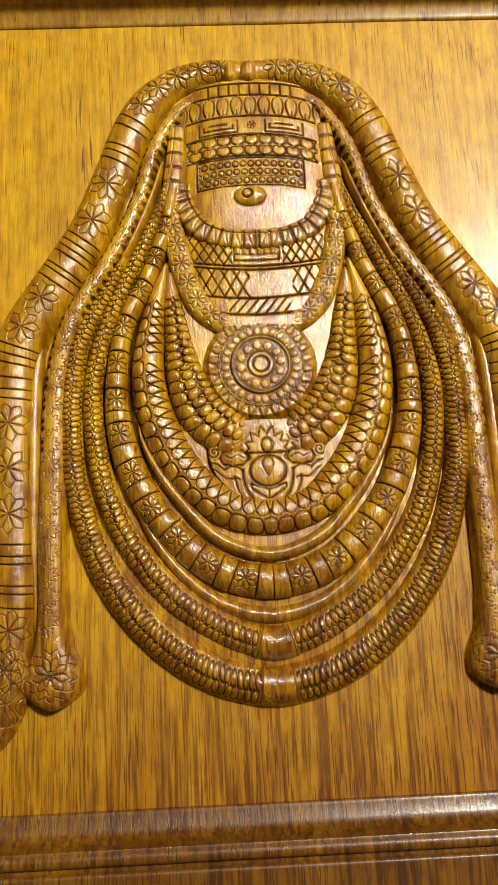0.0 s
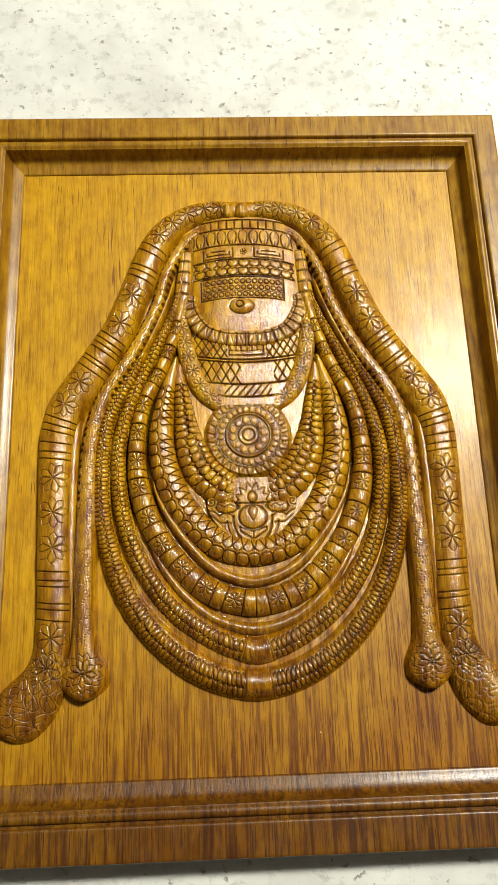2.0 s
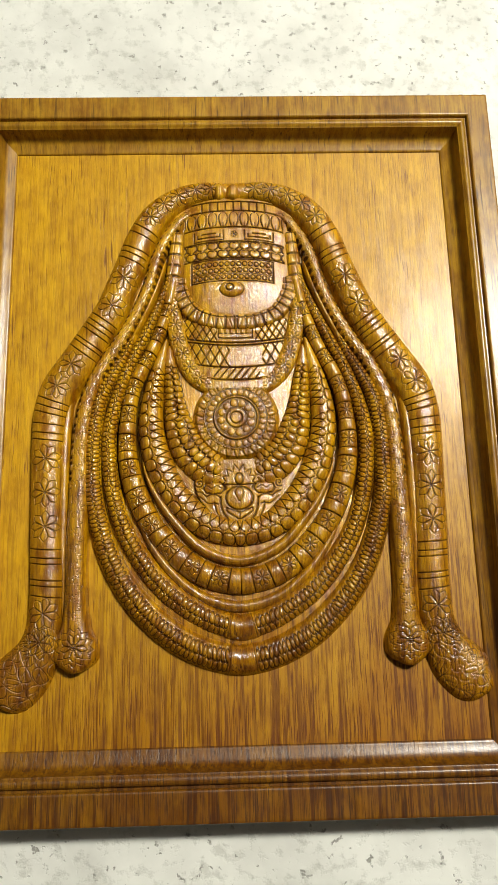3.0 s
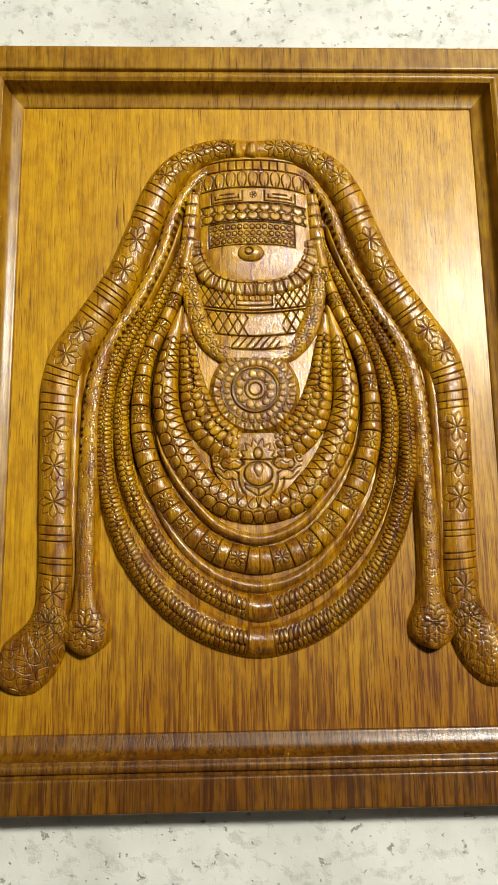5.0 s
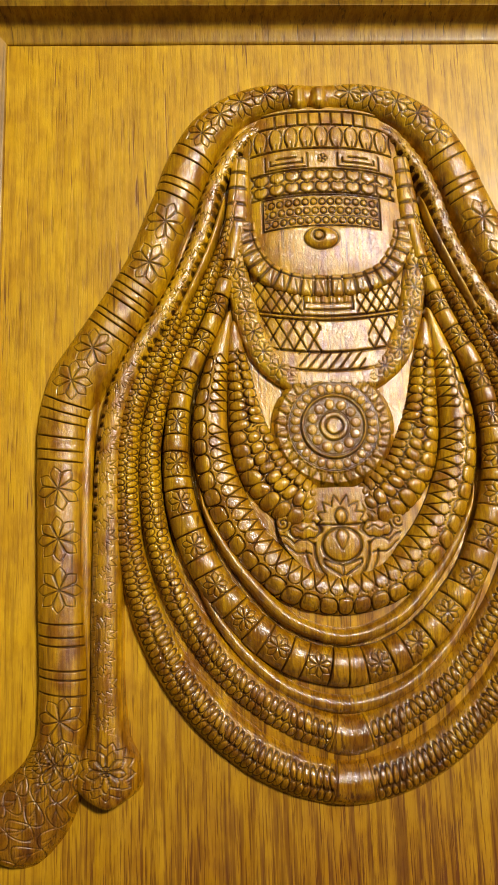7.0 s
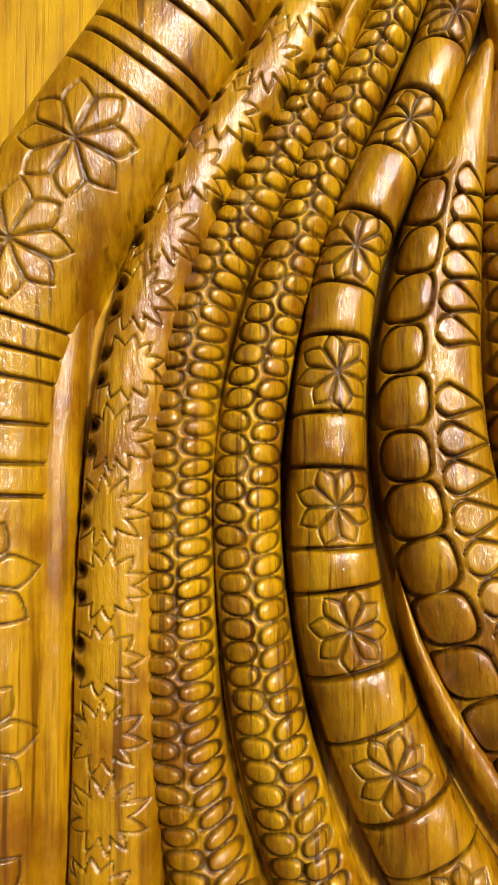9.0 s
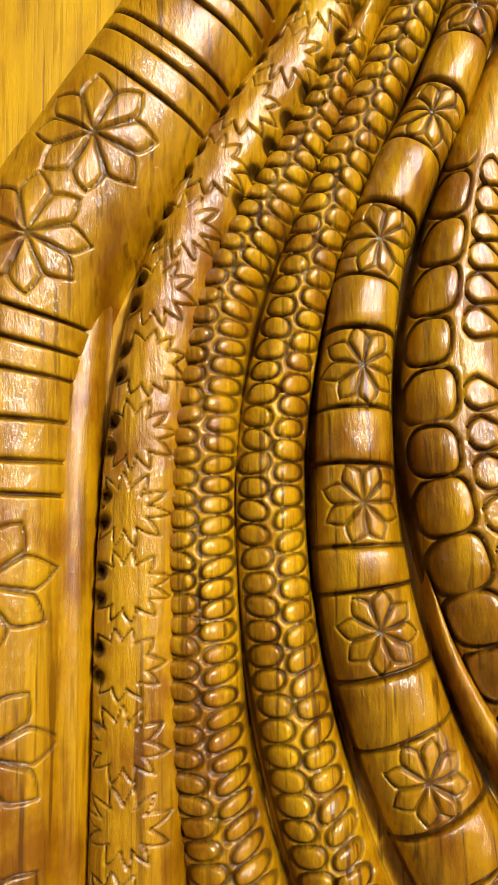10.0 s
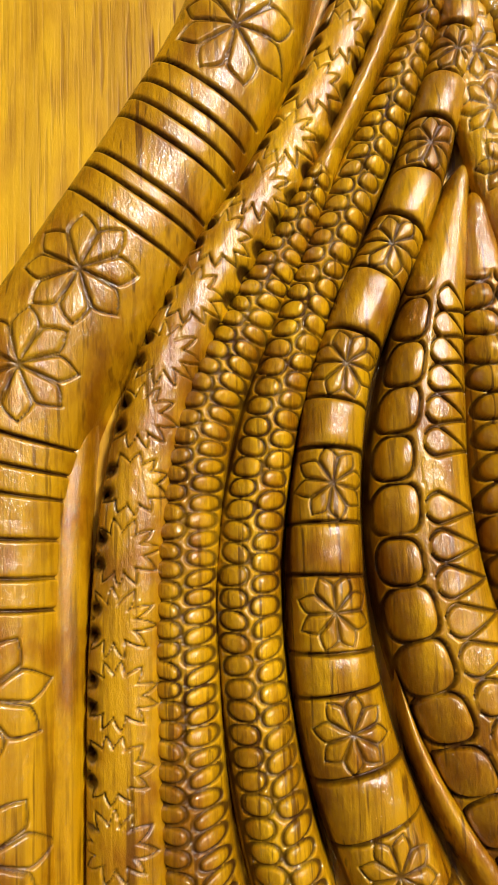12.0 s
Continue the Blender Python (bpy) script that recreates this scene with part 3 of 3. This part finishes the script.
both("bead_strand", S7, [28.0, 29.6, 30.4, 30.4, 29.8], pattern_beads, near=0.24, far=0.34, n_near=84, n_far=60, cap0=4, cap1=8, power=2.8, label="strand of round beads in rows, pointed end")


# ---- relief patches: height as a function of the place ----
def patch(name, x0, x1, y0, y1, res, height, label="", keep=None, mat=None):
    xs, ys = np.arange(x0, x1 + res, res), np.arange(y0, y1 + res, res)
    X, Y = np.meshgrid(xs, ys, indexing="ij")
    Z, stain_shade = with_stain_shade(lambda: height(X, Y), 0.08, 0.28)
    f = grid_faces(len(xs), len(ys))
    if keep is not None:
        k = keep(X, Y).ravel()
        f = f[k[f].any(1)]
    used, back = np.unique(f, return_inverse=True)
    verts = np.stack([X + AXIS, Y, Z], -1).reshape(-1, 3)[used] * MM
    return mesh_from_arrays(name, verts, back.reshape(-1, 4), mat or CARVED, panel, label, stain_shade.reshape(-1)[used])


def inside(poly, X, Y):
    r = np.zeros(X.shape, bool)
    for (xa, ya), (xb, yb) in zip(poly, np.roll(poly, -1, axis=0)):
        with np.errstate(divide="ignore", invalid="ignore"):
            r ^= ((ya > Y) != (yb > Y)) & (X < (xb - xa) * (Y - ya) / (yb - ya + 1e-12) + xa)
    return r


half = np.array([(x - AXIS, y) for x, y, _ in [(-40, 158, 0), (-60, 130, 0), (-72, 95, 0)] + S2[7:10] + S3[6:]])
outline = np.concatenate([half, half[::-1] * (-1, 1)])
patch("carving_ground", -112, 112, -188, 160, 1.5, lambda X, Y: np.maximum(20.4, 25.0 - X**2 * (0.00035 + 0.0005 * np.exp(-(((Y + 2) / 20) ** 2))) - 0.00004 * (Y + 20) ** 2 - 4.0 * np.clip((np.abs(X) - 44) / 8, 0, 1) * np.clip((Y + 80) / 15, 0, 1)), "smooth domed ground between the strands",
      keep=lambda X, Y: inside(outline, X, Y))


def head_height(X, Y):
    B = Y + 0.0022 * X**2
    z = 31.5 - 6.5 * np.abs(X / 42) ** 3 - 0.00045 * np.clip(Y - 120, 0, 99) ** 2 * 3
    side = np.abs(X) < 38
    for line in (152.5, 144.5, 130.5, 118.5, 105.0):
        z += cut(B - line, 0.46, 2.3) * side
    c = (X + 4.0) % 8.0 - 4.0
    arch = (B > 131.5) & (B < 144)
    h = np.where(B > 138.5, 3.3 * np.sqrt(np.clip(1 - ((B - 138.5) / 4.6) ** 2, 0, 1)), 3.3 - 0.02 * np.clip(138.5 - B, 0, 6) ** 2.3)
    z += arch * side * (cut(np.abs(c) - h, 0.38, 1.9) + np.where(np.abs(c) < h, 0.5, 0) + 0.6 * cut(c, 0.3, 1.4) * (B < 134.5))
    tiles = (B > 145) & (B < 152) & (np.abs(X) < 26)
    z += tiles * cut((X + 3) % 6 - 3, 0.44, 2.0)
    for sx in (-1, 1):
        for k in (0, 2.6):
            bx, by = np.abs(X - sx * 19) - (11 - k), np.abs(B - 124.6) - (4.6 - k)
            z += cut(np.maximum(bx, by), 0.38, 1.9) * np.where(B > 128.0 - k, 0, 1)
        z += cut(np.hypot(np.clip(np.abs(X - sx * 19) - 5, 0, 99), B - 125.6), 0.38, 1.9)
    z += flower(X, B, 0, 124.5, 2.6, petals=5, depth=1.3, puff=0.1)
    for row, shift in ((115.2, 0), (108.6, 0.5)):
        c = (X + shift + 4.0) % 8.0 - 4.0
        e = (np.abs(c / 3.8) ** 2.6 + np.abs((B - row + 0.8 * np.exp(-(c / 1.2) ** 2)) / 2.9) ** 2.6) ** (1 / 2.6)
        z += side * (np.abs(B - row) < 3.4) * (cut((e - 1) * 3, 0.42, 1.2) + np.where(e < 1, 0.4 * (1 - e**2), 0))
    frame_d = np.maximum(np.abs(X + 1.5) - 30.5, np.abs(B - 95.2) - 8.6)
    z += cut(frame_d, 0.46, 2.3)
    in_box = frame_d < -0.8
    z += np.where(in_box, -0.7, 0)
    for row in (100.2, 95.2, 89.8):
        c = (X + row) % 4.4 - 2.2
        e = np.hypot(c, B - row) / 1.7
        z += in_box * (np.where(e < 1, 0.5 * np.sqrt(np.clip(1 - e**2, 0, 1)), 0) + cut((e - 1) * 1.7, 0.35, 1.4))
    z += in_box * cut(B - 92.5, 0.4, 0.7)
    z -= 0.0030 * np.clip(86 - Y, 0, 32) ** 2
    e = np.hypot((X + 2.5) / 8.8, (Y - 79.5) / 6.0)
    z += np.where(e < 1, 2.6 * np.clip(1 - e**2, 0, 1) ** 0.6, 0) + cut((e - 1.02) * 9, 0.5, 0.6)
    z += cut(np.hypot(X + 4, Y - 80.5) - 2.7, 0.5, 2.3)
    return z


patch("headdress", -42, 42, 54, 156, 0.36, head_height, "banded headdress with arches, key pattern and bead rows",
      keep=lambda X, Y: (np.abs(X) < 41 - 0.02 * np.clip(Y - 128, 0, 99) ** 2) & (Y < 155 - 0.004 * X**2))


def chest_height(X, Y):
    B = Y - 0.0035 * X**2
    z = 30.0 - 5.0 * np.abs(X / 40) ** 3
    for line in (37.6, 35.4, 18.6, 9.0, 54.0):
        z += cut(B - line, 0.46, 2.3)
    up = (B > 38) & (B < 54)
    mid = (B > 19) & (B < 35)
    low = (B > 9.4) & (B < 18.4)
    for sign in (-1, 1):
        d = ((X + sign * (B - 38) * 0.62) % 5.4 - 2.7)
        z += up * (np.abs(X) > 14) * cut(d, 0.38, 1.9)
        d = ((X + sign * (B - 19) * 0.55 + 2) % 6.8 - 3.4)
        z += mid * (np.abs(X - 7) > 12) * cut(d, 0.38, 1.9)
    z += low * (np.abs(X) < 17) * cut((X - (B - 9) * 0.8) % 5.2 - 2.6, 0.38, 1.9)
    box = np.maximum(np.abs(X + 0.5) - 12.5, np.abs(B - 46.5) - 5.5)
    z += cut(box, 0.38, 1.9) + (box < -0.5) * (cut(np.abs(B - 46.5) - 2.0, 0.4, 0.7) + 0.5 * np.sin(X * 1.6) * (np.abs(B - 46.5) < 2))
    return z


patch("chest_cloth", -38, 38, 3, 58, 0.36, chest_height, "cloth band cut with crossed lines and hatching",
      keep=lambda X, Y: np.abs(X) < 38 - 0.012 * np.clip(40 - Y, 0, 99) ** 2)

FB = [(-39, 92, 5), (-39.5, 82, 6), (-36, 72, 6.2), (-29, 62, 6.2), (-17, 56, 6.2), (1.5, 54, 6.2), (5, 54, 6.2)]


def pattern_petals(s, q, w, total):
    c = s % 6.4 - 3.2
    return cut(np.abs(c) - 3.0, 0.5, 1.8) + cut(q - w * 0.5, 0.45, 1.5) + cut(c + 0.4 * q, 0.35, 1.0) * (q < w * 0.4)


both("petal_border", FB, [27.5, 29.5, 31.3, 31.8], pattern_petals, power=4.5, near=0.5, far=0.7, n_near=34, n_far=26, base=25, label="curved border of short petals")

GA = [(-41, 128, 4.5), (-43, 108, 5.2), (-45, 88, 5.6), (-46, 72, 6), (-43, 52, 6.4), (-38.5, 33, 6.8), (-30, 16, 7), (-17, 6, 7), (1.5, 3, 7), (5, 3, 7)]


def pattern_garland(s, q, w, total):
    c = s % 11.6 - 5.8
    low = np.clip((s - 46) / 4, 0, 1)
    block = s % 9.0 - 4.5
    return low * (flower(c, q, 0, 0, 5.9, depth=1.15, line=0.28, puff=0.15, turn=0.2)) + (1 - low) * (cut(np.abs(block) - 4.2, 0.6, 1.4) + cut(q + w * 0.3, 0.4, 0.7))


both("flower_garland", GA, [27.5, 28.5, 28.6, 28.9, 29.5, 29.7], pattern_garland, power=2.5, near=0.36, far=0.6, n_near=40, n_far=30, base=24, label="garland of small eight-petalled flowers")


# round medallion, ringed beads and pointed petals
def medallion():
    nr, na, reach = 110, 260, 31.0
    r = np.linspace(0.02, reach, nr)
    a = np.linspace(0, 2 * np.pi, na)
    R, A = np.meshgrid(r, a, indexing="ij")
    z = np.full_like(R, 30.8) + 0.4 * (R < 16.4) - 1.4 * np.clip((R - 22.2) / 1.5, 0, 1) - 4.0 * np.clip((R - 28.0) / 3.0, 0, 1)
    for ring in (4.3, 7.3, 14.7, 16.4, 22.2):
        z += cut(R - ring, 0.45, 1.6)
    z -= 0.8 * ((R > 7.6) & (R < 14.4)) + 0.8 * ((R > 16.7) & (R < 21.9))
    n = 26
    f = (A * n / (2 * np.pi)) % 1 - 0.5
    petal = (R > 22.8)
    h = 0.42 * np.clip((reach - 1.5 - R) / 6.4, 0, 1) ** 0.7 * np.clip((R - 22.8) / 1.4, 0, 1) ** 0.5
    z += petal * (cut((np.abs(f) - h) * 2 * np.pi * R / n, 0.4, 1.5) + np.where(np.abs(f) < h, 0.7 - 0.06 * (R - 22), -0.2))
    # Rings, bead channels and petal edges get the dark colour.
    stain_shade = np.zeros_like(R)
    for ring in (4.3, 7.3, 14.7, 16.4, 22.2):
        stain_shade = np.maximum(stain_shade, np.exp(-(((R - ring) / 0.5) ** 2)))
    stain_shade = np.maximum(stain_shade, 0.7 * (((R > 7.6) & (R < 14.4)) | ((R > 16.7) & (R < 21.9))))
    stain_shade = np.maximum(stain_shade, petal * 0.6 * (np.abs(np.abs(f) - h) * 2 * np.pi * R / n < 0.5))
    verts = np.stack([R * np.cos(A) + AXIS - 1, R * np.sin(A) - 19.5, z], -1).reshape(-1, 3) * MM
    ob = mesh_from_arrays("medallion", verts, grid_faces(nr, na), CARVED, panel, "round medallion with rings, beads and a petal rim", stain_shade)
    for count, rad, size, zz in ((12, 11.0, 2.75, 29.5), (28, 19.3, 2.12, 29.0)):
        for k in range(count):
            b = 2 * math.pi * (k + 0.3) / count
            bead_at(ob, AXIS - 1 + rad * math.cos(b), -19.5 + rad * math.sin(b), zz, b, size * (1.0 if count == 12 else 1.2), size, 1.6)


medallion()


def heart_height(X, Y):
    z = 29.5 - 0.0022 * X**2 + 0 * Y
    U = np.abs(X)
    # round heart with a drop in it, two pads below, all inside a pointed cup
    e = np.hypot(X / 9.5, (Y + 77.7) / 8.2)
    z += np.where(e < 1, 1.1 * np.sqrt(np.clip(1 - e**2, 0, 1)), 0) + cut((e - 1) * 9, 0.5, 1.8)
    narrow = 1 + 0.16 * np.clip(-74.0 - Y, 0, 9)
    e2 = np.hypot(X * narrow / 3.2, (Y + 75.0) / 5.0)
    z += cut((e2 - 1) * 3.5, 0.4, 0.9) + np.where(e2 < 1, 0.4 * (1 - e2**2), 0)
    z += cut((Y + 87.6 - 0.34 * U) * 0.95, 0.45, 1.5) * (U < 9.2)
    z += cut((Y + 93.0 - 0.66 * U) * 0.84, 0.45, 1.5) * (U < 8.8) + cut(U - 9.1, 0.4, 1.2) * (Y > -87.2) * (Y < -84.4)
    z += cut(U, 0.4, 1.0) * (Y < -87.6) * (Y > -93)
    cup = np.hypot(X / 13.2, (Y + 79) / 17.5)
    z += cut((cup - 1) * 13, 0.5, 1.7) * (Y < -76)
    z += cut((np.hypot(X / 17.5, (Y + 79) / 20) - 1) * 16, 0.4, 1.2) * (Y < -80)
    # spiked leaf above it
    r, a = np.hypot(X, Y + 68), np.arctan2(Y + 68, X)
    spike = 9.6 + 4.4 * np.abs(2 * ((a * 7 / np.pi) % 1) - 1) * np.clip(1.2 - 0.45 * np.abs(a - np.pi / 2), 0, 1.2)
    over = Y > -68
    z += over * (cut(r - spike, 0.45, 1.7) + np.where(r < spike, 0.5, 0)) + cut(Y + 68.2 - 0.004 * X**2, 0.45, 1.6) * (U < 12)
    drop = np.hypot(X / 2.9, (Y + 64.0) / 3.9)
    z += np.where(drop < 1, 1.2 * np.sqrt(np.clip(1 - drop**2, 0, 1)), 0) + cut((drop - 1) * 3, 0.4, 1.2)
    # cloud scrolls at the sides
    cloud = np.hypot((U - 17.5) / 7.6, (Y + 70.2) / 4.3) + 0.06 * np.sin(U * 1.3)
    z += cut((cloud - 1) * 5, 0.45, 1.6) + np.where(cloud < 1, 0.8 * (1 - cloud**2), 0)
    z += cut(Y + 69.6 - 0.9 * np.sin(U * 0.9), 0.35, 0.9) * (cloud < 0.8)
    d, turn = np.hypot(U - 28, Y + 66.5), np.arctan2(Y + 66.5, U - 28)
    z += cut((d - 0.35 * (turn + np.pi) + 1.1) % 2.2 - 1.1, 0.4, 1.4) * (d < 4.6)
    z += cut(Y + 78.2 - 2.8 * np.abs(np.sin((U - 12.5) * 0.30)) - 0.18 * (U - 12.5), 0.45, 1.6) * (U > 12.8) * (cloud > 1.05)
    z += cut(Y + 84 - 0.42 * (U - 12) - 1.1 * np.sin(U * 0.5), 0.4, 1.3) * (U > 14.5)
    return z


patch("leaf_ornament", -32, 32, -94, -50, 0.45, heart_height, "leaf and heart ornament with curled scrolls", keep=lambda X, Y: np.hypot(X / 31, (Y + 62) / 32) < 1)

# knot at the top, where the two outer strands meet
for k, (x, w) in enumerate(((-9, 5.0), (1.5, 6.5), (12, 5.0))):
    strand("top_knot", [(x, 153.5, w), (x, 160, w), (x, 168, w * 0.9)], 34.2 - 0.8 * abs(k - 1), lambda s, q, ww, total: cut(q, 0.5, 0.6), cap0=4, cap1=4, step=0.6, across=26, label="small rounded knot")
